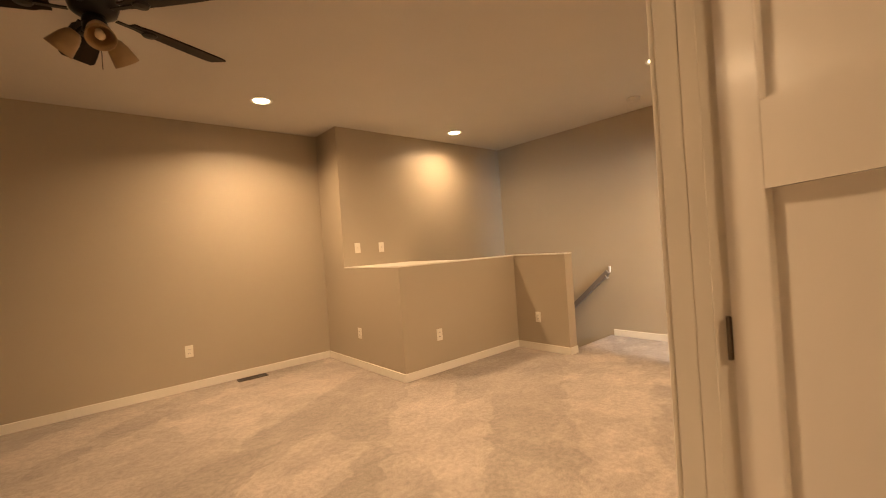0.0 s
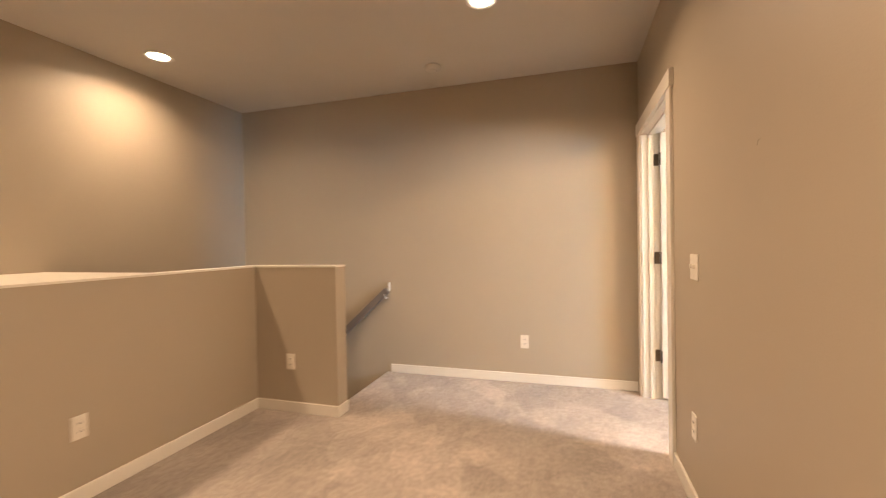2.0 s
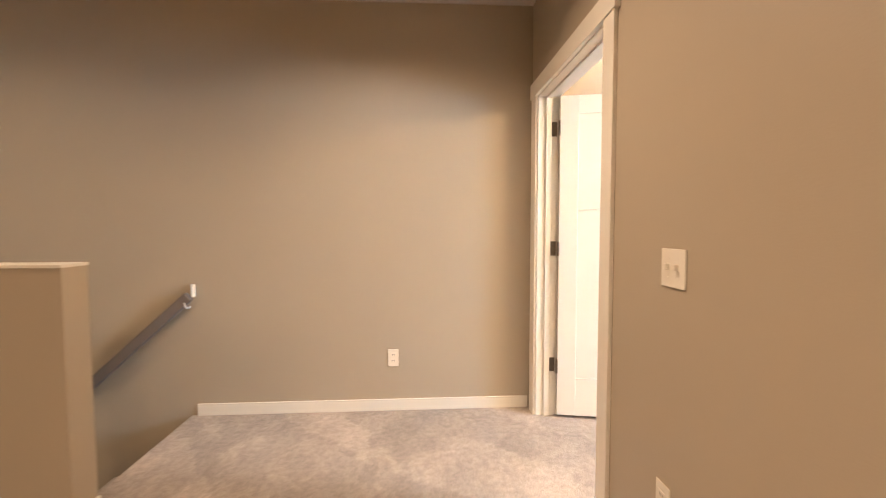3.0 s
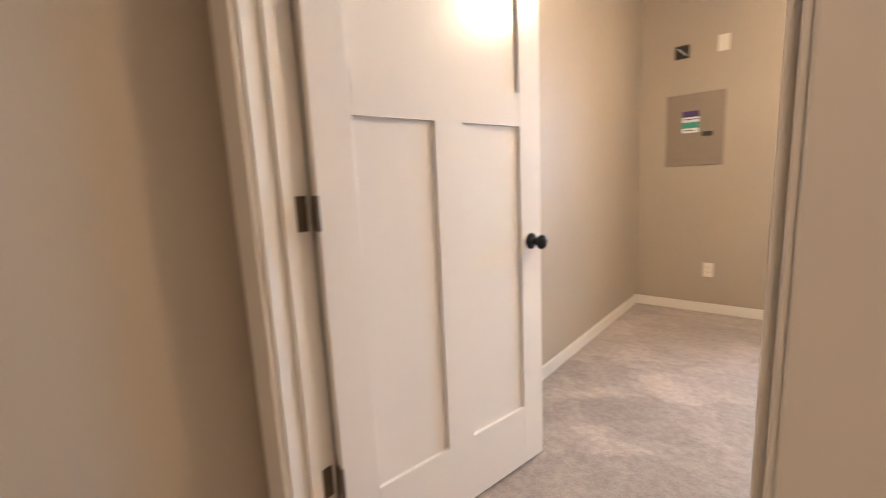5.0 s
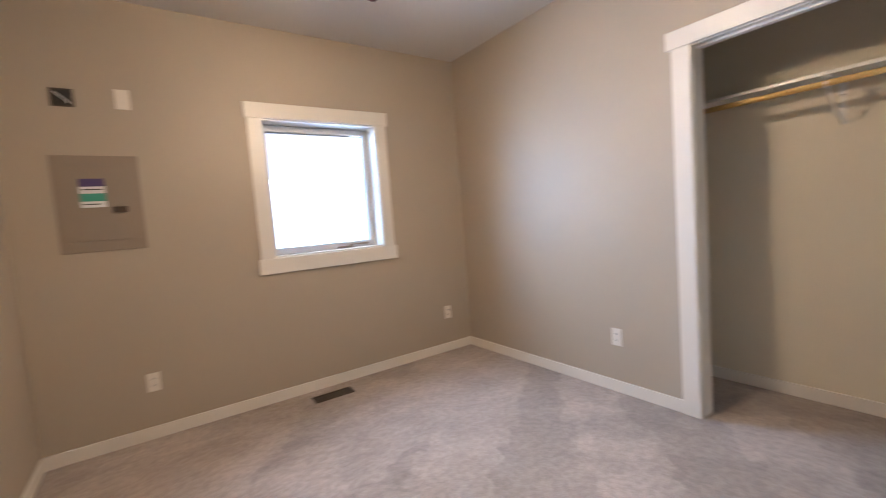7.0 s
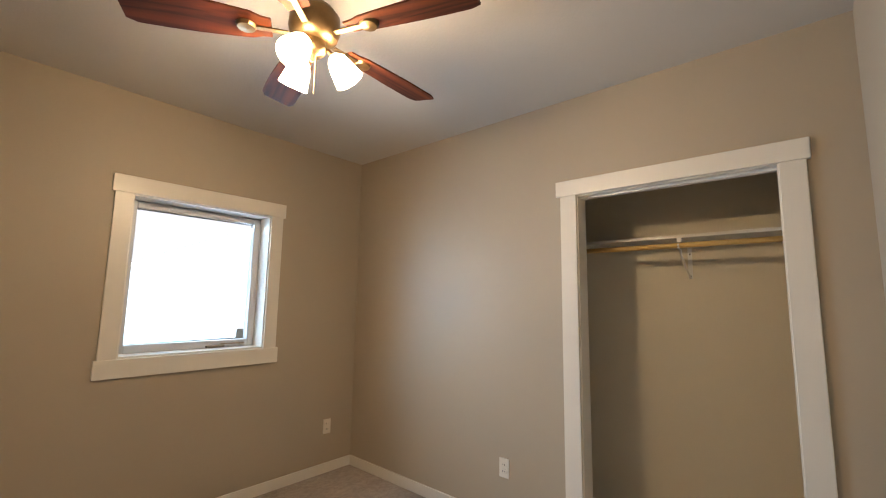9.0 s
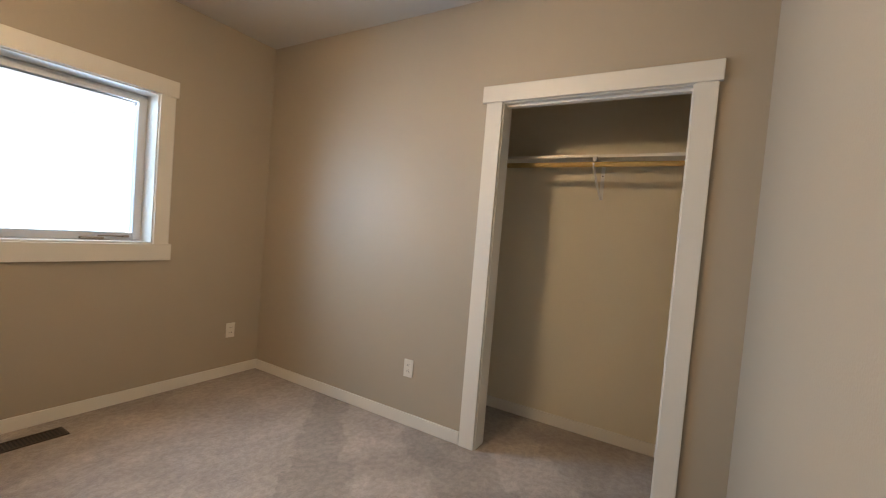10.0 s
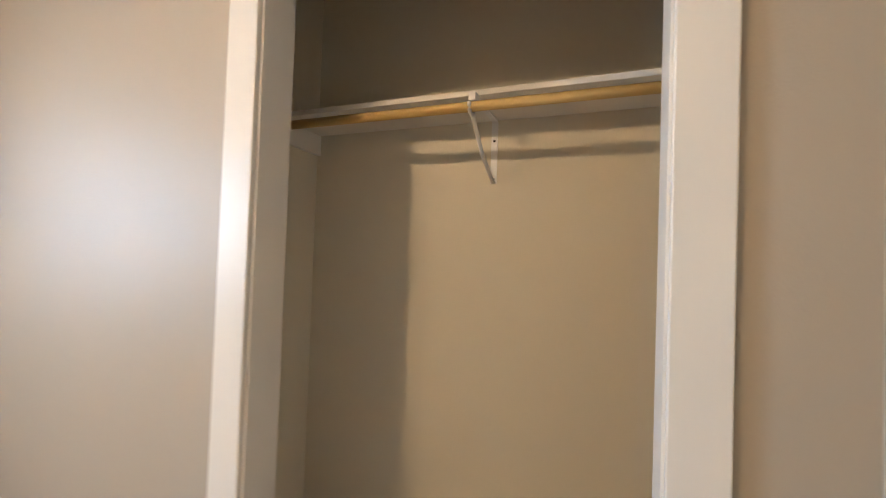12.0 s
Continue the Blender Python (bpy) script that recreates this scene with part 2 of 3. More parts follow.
# ---- shell ----
structure("floor", [(-7.0, 0.2, -3.9, 2.23, -0.25, 0), (-7.0, -2.66, 2.23, 4.6, -0.25, 0), (-2.66, -0.96, 2.23, 2.9, -0.25, 0)],
          CARPET, "beige cut-pile carpet with vacuum tracks wall to wall", category="carpet")
structure("ceiling", [(-7.0, 0.2, -3.9, 4.6, CEIL, CEIL + 0.15)], CEILING, "off-white lightly textured drywall ceiling")
structure("wall_far", [(FAR, 0.15, 0.0, BACK + 0.12, -2.8, CEIL), (LEFT2, 0.15, WIN - 0.2, 0.0, -0.02, CEIL)], WALL, "greige painted drywall wall running past the stairs")
structure("wall_back", [(CHASE, FAR, BACK, LEFT + 0.12, HALF - 0.02, CEIL), (-2.66, FAR, BACK, LEFT + 0.12, -2.8, HALF - 0.02)], WALL, "greige painted drywall wall above the stairwell")
structure("wall_left", [(-7.0, CHASE, LEFT, LEFT + 0.12, 0, CEIL)], WALL, "long greige painted drywall wall of the loft")
structure("wall_end", [(-7.12, -7.0, -3.9, LEFT + 0.12, 0, CEIL)], WALL, "greige painted drywall end wall")
structure("wall_door", [
    (D1R + 0.02, D2R - 0.02, -THICK, 0, 0, CEIL),
    (D2L + 0.02, LEFT2, -THICK, 0, 0, CEIL),
    (D2R - 0.02, D2L + 0.02, -THICK, 0, DOOR_H + 0.02, CEIL),
    (-7.0, D1L - 0.02, -THICK, 0, 0, CEIL),
    (D1L - 0.02, D1R + 0.02, -THICK, 0, DOOR_H + 0.02, CEIL)], WALL, "greige painted drywall wall between loft and bedroom")
W0, W1, WZ0, WZ1 = -2.248, -1.367, 1.032, 2.027     # window opening
structure("wall_window", [
    (-7.0, W0, WIN - 0.24, WIN, 0, CEIL), (W1, LEFT2, WIN - 0.24, WIN, 0, CEIL),
    (W0, W1, WIN - 0.24, WIN, 0, WZ0), (W0, W1, WIN - 0.24, WIN, WZ1, CEIL)], WALL, "greige painted drywall wall with a small square window")
C0, C1, CZ = -1.342, -0.412, 2.035                # closet opening
structure("wall_closet", [
    (CLO - 0.11, CLO, WIN, C0 - 0.02, 0, CEIL), (CLO - 0.11, CLO, C1 + 0.02, -THICK, 0, CEIL),
    (CLO - 0.11, CLO, C0 - 0.02, C1 + 0.02, CZ + 0.02, CEIL)], WALL, "greige painted drywall wall with an open closet")
# closet walls carry the lightened paint in place of stronger fan light
structure("wall_closet_back", [(CLO_BACK - 0.11, CLO_BACK, WIN, -THICK, 0, CEIL)], CLOSETWALL_LIT, "drywall back wall of the closet, paint brightened for fan light")
structure("wall_closet_side", [(CLO_BACK, CLO - 0.11, -1.80, -1.68, 0, CEIL)], CLOSETWALL_LIT, "drywall side wall of the closet, paint brightened for fan light")
# half wall round the stairwell
structure("wall_half", [
    (CHASE, -2.60, 2.82, LEFT, 0, HALF - 0.012),
    (-2.60, -0.94, 2.82, 2.94, -2.8, HALF - 0.012), (-1.07, -0.94, 2.13, 2.82, -2.8, HALF - 0.012)], WALL, "greige painted half wall guarding the stairwell")
structure("wall_half_cap", [(CHASE - 0.003, -1.80, 2.817, BACK - 0.002, HALF - 0.012, HALF), (-1.80, -0.937, 2.817, 2.943, HALF - 0.012, HALF),
                            (-1.073, -0.937, 2.127, 2.817, HALF - 0.012, HALF)], TRIM, "painted cap and ledge on top of the half wall", category="ledge")

# stairs going down behind the half wall
stairs = thing("staircase", "carpeted stairs going down beside the half wall", "stairs", pose(-0.47, 2.23, -0.01), kind="structure")
for i in range(6):
    z = -0.19 * (i + 1)
    boxes_part("stair_tread", [(-0.468, 0.468, 0.25 * i - 0.0, 0.25 * (i + 1), z - 0.12, z)], CARPET, stairs, bevel=0.01)
structure("stair_landing", [(-2.66, 0, 2.9, BACK, -2.8, -2.6)], CARPET, "carpeted lower floor below the stairs")

# ---- trim ----
BB, BT = 0.078, 0.013


def baseboard(x0, x1, y0, y1):
    return structure("baseboard", [(x0, x1, y0, y1, 0.0, BB)], TRIM, "off-white painted wooden baseboard", bevel=0.003, category="baseboard")


baseboard(FAR - BT, FAR, 0.02, 2.19)
baseboard(-7.0, CHASE - BT, LEFT - BT, LEFT)
baseboard(CHASE - BT, CHASE, 2.82 - BT, LEFT)
baseboard(CHASE, -1.07 - BT, 2.82 - BT, 2.82)
baseboard(-1.07 - BT, -1.07, 2.13 - BT, 2.82)
baseboard(-1.07, -0.94, 2.13 - BT, 2.13)
baseboard(D1R + 0.1, D2R - 0.1, 0.0, BT)
baseboard(LEFT2 - BT, LEFT2, WIN, -THICK - 0.02)
baseboard(CLO, LEFT2 - BT, WIN, WIN + BT)
baseboard(CLO, CLO + BT, WIN + BT, C0 - 0.11)
baseboard(CLO, CLO + BT, C1 + 0.105, -THICK - BT)
baseboard(CLO, D2R - 0.1, -THICK - BT, -THICK)
baseboard(CLO_BACK, CLO_BACK + BT, -1.68, -THICK)
baseboard(CLO_BACK + BT, CLO - 0.11, -1.68, -1.68 + BT)


def door_trim(name, x0, x1, y_front, y_back, label, sides=(1, 1), stop_y=-0.083, ear=0.018, cw=0.092, mid_hinge=1.085, stop=0.012, plates=True):
    """Jambs, stop and flat casing on both faces of a doorway in a wall that runs along x."""
    t = thing(name, label, "door frame", kind="structure")
    z = DOOR_H
    for n, (a, b) in (("jamb", (x0 - 0.02, x0)), ("jamb", (x1, x1 + 0.02))):
        boxes_part(n, [(a, b, y_back - 0.002, y_front + 0.002, 0, z + 0.02)], TRIM, t, bevel=0.002)
    boxes_part("head_jamb", [(x0, x1, y_back - 0.002, y_front + 0.002, z, z + 0.02)], TRIM, t, bevel=0.002)
    boxes_part("door_stop", [(x0, x0 + stop, stop_y, stop_y + 0.035, 0, z)], TRIM, t, bevel=min(0.002, stop * 0.3))
    boxes_part("door_stop", [(x1 - stop, x1, stop_y, stop_y + 0.035, 0, z)], TRIM, t, bevel=min(0.002, stop * 0.3))
    boxes_part("door_stop", [(x0 + stop, x1 - stop, stop_y, stop_y + 0.035, z - stop, z)], TRIM, t, bevel=min(0.002, stop * 0.3))
    for z_h in (0.335, mid_hinge, 1.835) if plates else ():
        boxes_part("hinge_plate", [(x1 - 0.0025, x1 - 0.0002, -0.119, -0.0835, z_h - 0.045, z_h + 0.045)], HINGEMETAL, t, "aged bronze hinge plate", bevel=0.0008)
    for face, d in ((y_front, 0.018), (y_back, -0.018)):
        if face is not None:
            ya, yb = sorted((face, face + d))
            boxes_part("casing", [(x0 - 0.008 - cw, x0 - 0.008, ya, yb, 0, z + 0.006)], TRIM, t, bevel=0.003)
            boxes_part("casing", [(x1 + 0.008, x1 + 0.008 + cw if d < 0 or x1 + 0.008 + cw < LEFT2 else LEFT2 - 0.002, ya, yb, 0, z + 0.006)], TRIM, t, bevel=0.003)
            yc, yd = sorted((face, face + d * 1.35))
            boxes_part("head_casing", [(x0 - 0.008 - cw - ear, min(x1 + 0.008 + cw + ear, LEFT2 - 0.002) if d > 0 else x1 + 0.008 + cw - 0.03, yc, yd, z + 0.006, z + 0.10)], TRIM, t, bevel=0.003)
    return t


door_trim("door_frame_1", D1L, D1R, 0, -THICK, "off-white painted casing round a wide doorway", mid_hinge=1.0, stop=0.003, plates=False)
door_trim("door_frame_2", D2R, D2L, 0, -THICK, "off-white painted casing round the bedroom doorway")


def panel_door(name, m, width, label, hinge_label="aged bronze hinge", knob=True, mid_hinge=1.085, rail_low=1.33, pin=0.0065):
    """Leaf along -x from the hinge pin at the origin, front face at y = 0, thickness towards +y."""
    height, th = DOOR_H - 0.025, 0.035
    d = thing(name, label, "door", m)
    z0 = 0.02
    st = 0.114
    rows = [(z0, 0.26), (rail_low, 1.445), (height - 0.11 + z0, height + z0)]
    mid = width / 2
    for a, b in ((0, st), (width - st, width)):
        boxes_part("stile", [(-b, -a, 0, th, z0, z0 + height)], DOORPAINT, d, bevel=0.0025)
    for a, b in rows:
        boxes_part("rail", [(-(width - st), -st, 0.0004, th - 0.0004, a, b)], DOORPAINT, d)
    boxes_part("mullion", [(-(mid + st / 2), -(mid - st / 2), 0.0004, th - 0.0004, rows[0][1], rows[1][0])], DOORPAINT, d)
    ins = 0.013
    for a, b, c, e in ((st, mid - st / 2, rows[0][1], rows[1][0]), (mid + st / 2, width - st, rows[0][1], rows[1][0]), (st, width - st, rows[1][1], rows[2][0])):
        boxes_part("door_panel", [(-b, -a, ins, th - ins, c, e)], DOORPAINT, d)
    for z in (0.335, mid_hinge, 1.835):
        bm = bmesh.new()
        lathe(bm, [(pin, z - 0.045), (pin, z + 0.045)], 10, origin=(0.004, th + 0.004, 0))
        box(bm, 0.0005, 0.003, 0.004, th, z - 0.044, z + 0.044)
        h = part("hinge", bm, HINGEMETAL, d, hinge_label)
    if knob:
        for side, y in ((-1, 0.0), (1, th)):
            bm = bmesh.new()
            lathe(bm, [(0.031, 0.0), (0.031, 0.004), (0.026, 0.008), (0.012, 0.011), (0.011, 0.03), (0.02, 0.036), (0.027, 0.046), (0.027, 0.054), (0.018, 0.064), (0.0, 0.067)], 24)
            bmesh.ops.rotate(bm, cent=(0, 0, 0), matrix=Matrix.Rotation(radians(90 if side < 0 else -90), 3, "X"), verts=bm.verts)
            bmesh.ops.translate(bm, vec=(-(width - 0.06), y, 0.915), verts=bm.verts)
            part("door_knob", bm, BLACKMETAL, d, "polished black round knob", smooth=True)
        boxes_part("latch_plate", [(-width - 0.0012, -width + 0.001, 0.006, th - 0.006, 0.895, 0.955)], HINGEMETAL, d)
    return d


boxes_part("strike_plate", [(D2R + 0.0002, D2R + 0.002, -0.119, -0.0835, 0.885, 0.955)], BRONZE, bpy.data.objects["door_frame_2"], "dark bronze strike plate", bevel=0.0006)

# bedroom door, swung open into the bedroom
panel_door("bedroom_door", pose(-0.147, -0.132, 0, 0, 0, 79.2), 0.88, "white three-panel door standing open with a black knob")
panel_door("den_door", pose(-3.899, -0.142, 0, 0, 0, 48), 0.762, "white three-panel door standing half open", mid_hinge=1.0, rail_low=1.29, pin=0.004)


def closet_trim():
    t = thing("closet_frame", "off-white painted casing round the open closet", "door frame", kind="structure")
    x0, x1 = CLO - 0.112, CLO + 0.002
    boxes_part("jamb", [(x0, x1, C0 - 0.02, C0, 0, CZ + 0.02)], TRIM, t, bevel=0.002)
    boxes_part("jamb", [(x0, x1, C1, C1 + 0.02, 0, CZ + 0.02)], TRIM, t, bevel=0.002)
    boxes_part("head_jamb", [(x0, x1, C0, C1, CZ, CZ + 0.02)], TRIM, t, bevel=0.002)
    boxes_part("door_track", [(CLO - 0.07, CLO - 0.035, C0, C1, CZ - 0.012, CZ)], WIRE, t)
    boxes_part("casing", [(CLO, CLO + 0.018, C0 - 0.105, C0 - 0.006, 0, CZ + 0.006)], TRIM, t, bevel=0.003)
    boxes_part("casing", [(CLO, CLO + 0.018, C1 + 0.006, C1 + 0.102, 0, CZ + 0.006)], TRIM, t, bevel=0.003)
    boxes_part("head_casing", [(CLO, CLO + 0.024, C0 - 0.131, C1 + 0.118, CZ + 0.006, CZ + 0.1)], TRIM, t, bevel=0.003)


closet_trim()


def window():
    t = thing("window_1", "square white-framed window with bright sky behind", "window", kind="structure")
    yo = WIN - 0.24
    # returns
    boxes_part("window_return", [(W0, W0 + 0.012, yo, WIN + 0.002, WZ0, WZ1)], TRIM, t)
    boxes_part("window_return", [(W1 - 0.012, W1, yo, WIN + 0.002, WZ0, WZ1)], TRIM, t)
    boxes_part("window_return", [(W0 + 0.012, W1 - 0.012, yo, WIN + 0.002, WZ1 - 0.012, WZ1)], TRIM, t)
    boxes_part("window_sill", [(W0 + 0.012, W1 - 0.012, yo, WIN + 0.002, WZ0, WZ0 + 0.015)], TRIM, t)
    cw = 0.09
    boxes_part("casing", [(W0 - cw, W0 + 0.004, WIN, WIN + 0.018, WZ0, WZ1)], TRIM, t, bevel=0.003)
    boxes_part("casing", [(W1 - 0.004, W1 + cw, WIN, WIN + 0.018, WZ0, WZ1)], TRIM, t, bevel=0.003)
    boxes_part("head_casing", [(W0 - cw - 0.016, W1 + cw + 0.016, WIN, WIN + 0.024, WZ1 - 0.004, WZ1 + 0.102)], TRIM, t, bevel=0.003)
    boxes_part("sill_casing", [(W0 - cw - 0.016, W1 + cw + 0.016, WIN, WIN + 0.024, WZ0 - 0.105, WZ0 + 0.004)], TRIM, t, bevel=0.003)
    fy0, fy1 = WIN - 0.205, WIN - 0.14
    f = 0.05
    a, b, c, d = W0 + 0.012, W1 - 0.012, WZ0 + 0.015, WZ1 - 0.012
    fr = boxes_part("window_frame", [(a, a + f, fy0, fy1, c, d), (b - f, b, fy0, fy1, c, d), (a + f, b - f, fy0, fy1, c, c + f), (a + f, b - f, fy0, fy1, d - f, d)], VINYL, t, "white vinyl sash frame", bevel=0.004)
    boxes_part("crank_handle", [(-2.02, -1.90, fy1, fy1 + 0.03, c + 0.004, c + 0.02), (-2.14, -1.99, fy1 + 0.014, fy1 + 0.026, c + 0.022, c + 0.032), (-2.155, -2.12, fy1 + 0.012, fy1 + 0.036, c + 0.02, c + 0.034)], PANELPAINT, fr, "folded grey crank handle", bevel=0.003)
    g = bpy.data.materials.new("window_glass")
    g.use_nodes = True
    p = g.node_tree.nodes["Principled BSDF"]
    p.inputs["Transmission Weight"].default_value, p.inputs["Roughness"].default_value, p.inputs["IOR"].default_value = 1.0, 0.0, 1.45
    pane = boxes_part("pane", [(a + f - 0.01, b - f + 0.01, fy0 + 0.03, fy0 + 0.036, c + f - 0.01, d - f + 0.01)], g, fr, "clear glass pane")
    pane.visible_shadow = False


window()
# bright sky far outside the window
bm = bmesh.new()
box(bm, -60, 60, -62, -61.9, -30, 60)
tagged(mesh_object("backdrop_sky", bm, DAYSKY), "bright white overcast sky outside the window", "sky", "", "structure")
structure("ground", [(-300, 300, -300, 300, -3.2, -3.0)], material("dry_ground", (0.2, 0.19, 0.15), 0.9, vary=0.3, scale=0.5), "plain ground outside the house", category="ground")

# ---- wall plates; local: plate in the x-z plane, front towards -y ----


def plate_pose(x, y, z, facing):
    return pose(x, y, z, 0, 0, {"-y": 0, "+x": 90, "+y": 180, "-x": -90}[facing])


def outlet(m, label="ivory duplex outlet on the wall"):
    t = thing("wall_outlet", label, "outlet", m, "wall outlets")
    boxes_part("cover_plate", [(-0.035, 0.035, -0.006, 0, -0.0575, 0.0575)], PLATE, t, bevel=0.002)
    for dz in (-0.02, 0.02):
        s = boxes_part("socket", [(-0.017, 0.017, -0.008, -0.005, dz - 0.014, dz + 0.014)], PLATE, t, bevel=0.002)
        boxes_part("slot", [(-0.008, -0.005, -0.0086, -0.0078, dz - 0.004, dz + 0.006), (0.005, 0.008, -0.0086, -0.0078, dz - 0.004, dz + 0.006)], DARKSLOT, s)
    return t


def blank_plate(m, label="ivory blank cover plate on the wall"):
    t = thing("blank_plate", label, "cover plate", m, "cover plates")
    boxes_part("cover_plate", [(-0.036, 0.036, -0.006, 0, -0.058, 0.058)], PLATE, t, bevel=0.002)
    for z in (-0.043, 0.043):
        boxes_part("screw", [(-0.003, 0.003, -0.007, -0.005, z - 0.003, z + 0.003)], PLATE, t)
    return t


def switch_plate(m, label, gangs=2):
    t = thing("light_switch", label, "switch", m)
    w = 0.035 if gangs == 1 else 0.058
    boxes_part("cover_plate", [(-w, w, -0.006, 0, -0.0575, 0.0575)], PLATE, t, bevel=0.002)
    for gx in ((0,) if gangs == 1 else (-0.023, 0.023)):
        boxes_part("toggle", [(gx - 0.005, gx + 0.005, -0.018, -0.005, -0.006, 0.013)], PLATE, t, bevel=0.002)
        for z in (-0.03, 0.03):
            boxes_part("screw", [(gx - 0.003, gx + 0.003, -0.007, -0.0055, z - 0.003, z + 0.003)], PLATE, t)
    return t


outlet(plate_pose(-4.174, LEFT, 0.378, "-y"))
outlet(plate_pose(CHASE, 3.62, 0.371, "-x"), "ivory duplex outlet on the side of the half wall")
outlet(plate_pose(-2.277, 2.82, 0.366, "-y"), "ivory duplex outlet on the half wall")
outlet(plate_pose(-1.07, 2.518, 0.372, "-x"), "ivory duplex outlet on the short end of the half wall")
outlet(plate_pose(FAR, 0.924, 0.355, "-x"))
outlet(plate_pose(-1.55, 0.0, 0.372, "+y"), "ivory duplex outlet below the light switch")
switch_plate(plate_pose(-1.573, 0.0, 1.10, "+y"), "ivory double light switch beside the bedroom door")
switch_plate(plate_pose(-2.532, BACK, 1.286, "-y"), "ivory switch plate above the stair ledge", 1)
switch_plate(plate_pose(-2.214, BACK, 1.28, "-y"), "ivory switch plate above the stair ledge", 1)
outlet(plate_pose(-0.578, WIN, 0.354, "+y"))
outlet(plate_pose(-2.835, WIN, 0.362, "+y"))
outlet(plate_pose(CLO, -1.86, 0.37, "+x"))
blank_plate(plate_pose(-0.604, WIN, 2.078, "+y"), "ivory cover plate above the breaker panel")


def open_box():
    t = thing("junction_box", "open dark junction box with wire ends", "junction box", plate_pose(-0.33, WIN, 2.066, "+y"))
    boxes_part("box_rim", [(-0.05, -0.042, -0.004, 0, -0.05, 0.05), (0.042, 0.05, -0.004, 0, -0.05, 0.05), (-0.042, 0.042, -0.004, 0, 0.042, 0.05), (-0.042, 0.042, -0.004, 0, -0.05, -0.042)], VENTMETAL, t)
    boxes_part("box_inside", [(-0.042, 0.042, -0.002, 0, -0.042, 0.042)], DARKSLOT, t)
    bm = bmesh.new()
    tube(bm, [(-0.03, -0.002, 0.03), (-0.01, -0.014, 0.01), (0.015, -0.012, -0.012), (0.03, -0.003, -0.03)], 0.004, 8)
    part("wire", bm, WIRE, t, "loose white wire")


open_box()


def breaker_panel():
    t = thing("breaker_panel", "grey-beige metal breaker panel with a purple and green label", "breaker panel", plate_pose(-0.437, WIN, 1.467, "+y"))
    boxes_part("panel_frame", [(-0.2, 0.2, -0.008, 0, -0.278, 0.278)], PANELPAINT, t, bevel=0.003)
    d = boxes_part("panel_door", [(-0.165, 0.165, -0.013, -0.0085, -0.215, 0.225)], PANELPAINT, t, bevel=0.002)
    boxes_part("latch", [(0.055, 0.125, -0.019, -0.013, -0.055, -0.02)], VENTMETAL, d, "dark sliding latch", bevel=0.002)
    s = boxes_part("label_sticker", [(-0.085, 0.03, -0.0142, -0.0132, -0.02, 0.145)], PAPER, d, "white label with purple and green bands")
    boxes_part("purple_band", [(-0.085, 0.03, -0.0149, -0.01425, 0.1, 0.145)], PURPLE, d)
    boxes_part("green_band", [(-0.085, 0.03, -0.0149, -0.01425, 0.015, 0.06)], GREEN, d)
    boxes_part("print_line", [(-0.075, 0.02, -0.0149, -0.01425, 0.08, 0.086)], DARKSLOT, d)
    boxes_part("print_line", [(-0.075, 0.0, -0.0149, -0.01425, -0.005, 0.001)], DARKSLOT, d)


breaker_panel()


def floor_vent(x, y, label):
    t = thing("floor_vent", label, "floor vent", pose(x, y, 0))
    w, h = 0.145, 0.058
    boxes_part("vent_frame", [(-w, -w + 0.012, -h, h, 0, 0.006), (w - 0.012, w, -h, h, 0, 0.006), (-w + 0.012, w - 0.012, -h, -h + 0.012, 0, 0.006), (-w + 0.012, w - 0.012, h - 0.012, h, 0, 0.006)], VENTMETAL, t, bevel=0.001)
    boxes_part("vent_well", [(-w + 0.012, w - 0.012, -h + 0.012, h - 0.012, 0.0005, 0.0015)], DARKSLOT, t)
    n = 16
    for i in range(n):
        x0 = -w + 0.014 + i * (2 * w - 0.028) / n
        boxes_part("slat", [(x0, x0 + 0.006, -h + 0.012, h - 0.012, 0.0015, 0.005)], VENTMETAL, t)


floor_vent(-3.635, 4.29, "dark brown metal floor register in the loft carpet")
floor_vent(-1.633, -3.232, "dark brown metal floor register under the window")

# ---- handrail ----


def handrail():
    t = thing("handrail", "taupe stair handrail fixed to the wall by brackets", "handrail", pose(FAR, 2.2, 0.79))
    bm = bmesh.new()
    slope = -0.9
    box(bm, -0.045 - 0.022, -0.045 + 0.022, 0, 1.9, -0.032, 0.032, bevel=0.008)
    bmesh.ops.rotate(bm, cent=(0, 0, 0), matrix=Matrix.Rotation(math.atan(slope), 3, "X"), verts=bm.verts)
    part("rail", bm, METALRAIL, t)
    for y in (0.02, 0.75, 1.4):
        bm = bmesh.new()
        z = y * slope
        tube(bm, [(0.0, y, z - 0.06), (-0.04, y, z - 0.06), (-0.06, y, z - 0.045), (-0.065, y, z - 0.02)], 0.006, 8)
        part("bracket", bm, WIRE, t, "pale metal bracket")
    boxes_part("rail_return", [(-0.03, 0.0, -0.016, 0.0, -0.01, 0.07)], WIRE, t, "pale end block at the wall", bevel=0.003)


handrail()

# ---- ceiling fixtures ----


def downlight(x, y):
    t = thing("recessed_light", "white-trimmed recessed ceiling light, lit", "ceiling light", pose(x, y, CEIL), "recessed lights")
    bm = bmesh.new()
    lathe(bm, [(0.095, 0.0), (0.095, -0.004), (0.088, -0.008), (0.078, -0.006), (0.076, 0.0)], 32)
    part("trim_ring", bm, WIRE, t, smooth=True)
    bm = bmesh.new()
    lathe(bm, [(0.068, -0.001), (0.067, -0.003)], 32)
    part("lens", bm, LENS_ON, t, "glowing lens")


for lx, ly, watts in DOWNLIGHTS:
    downlight(lx, ly)


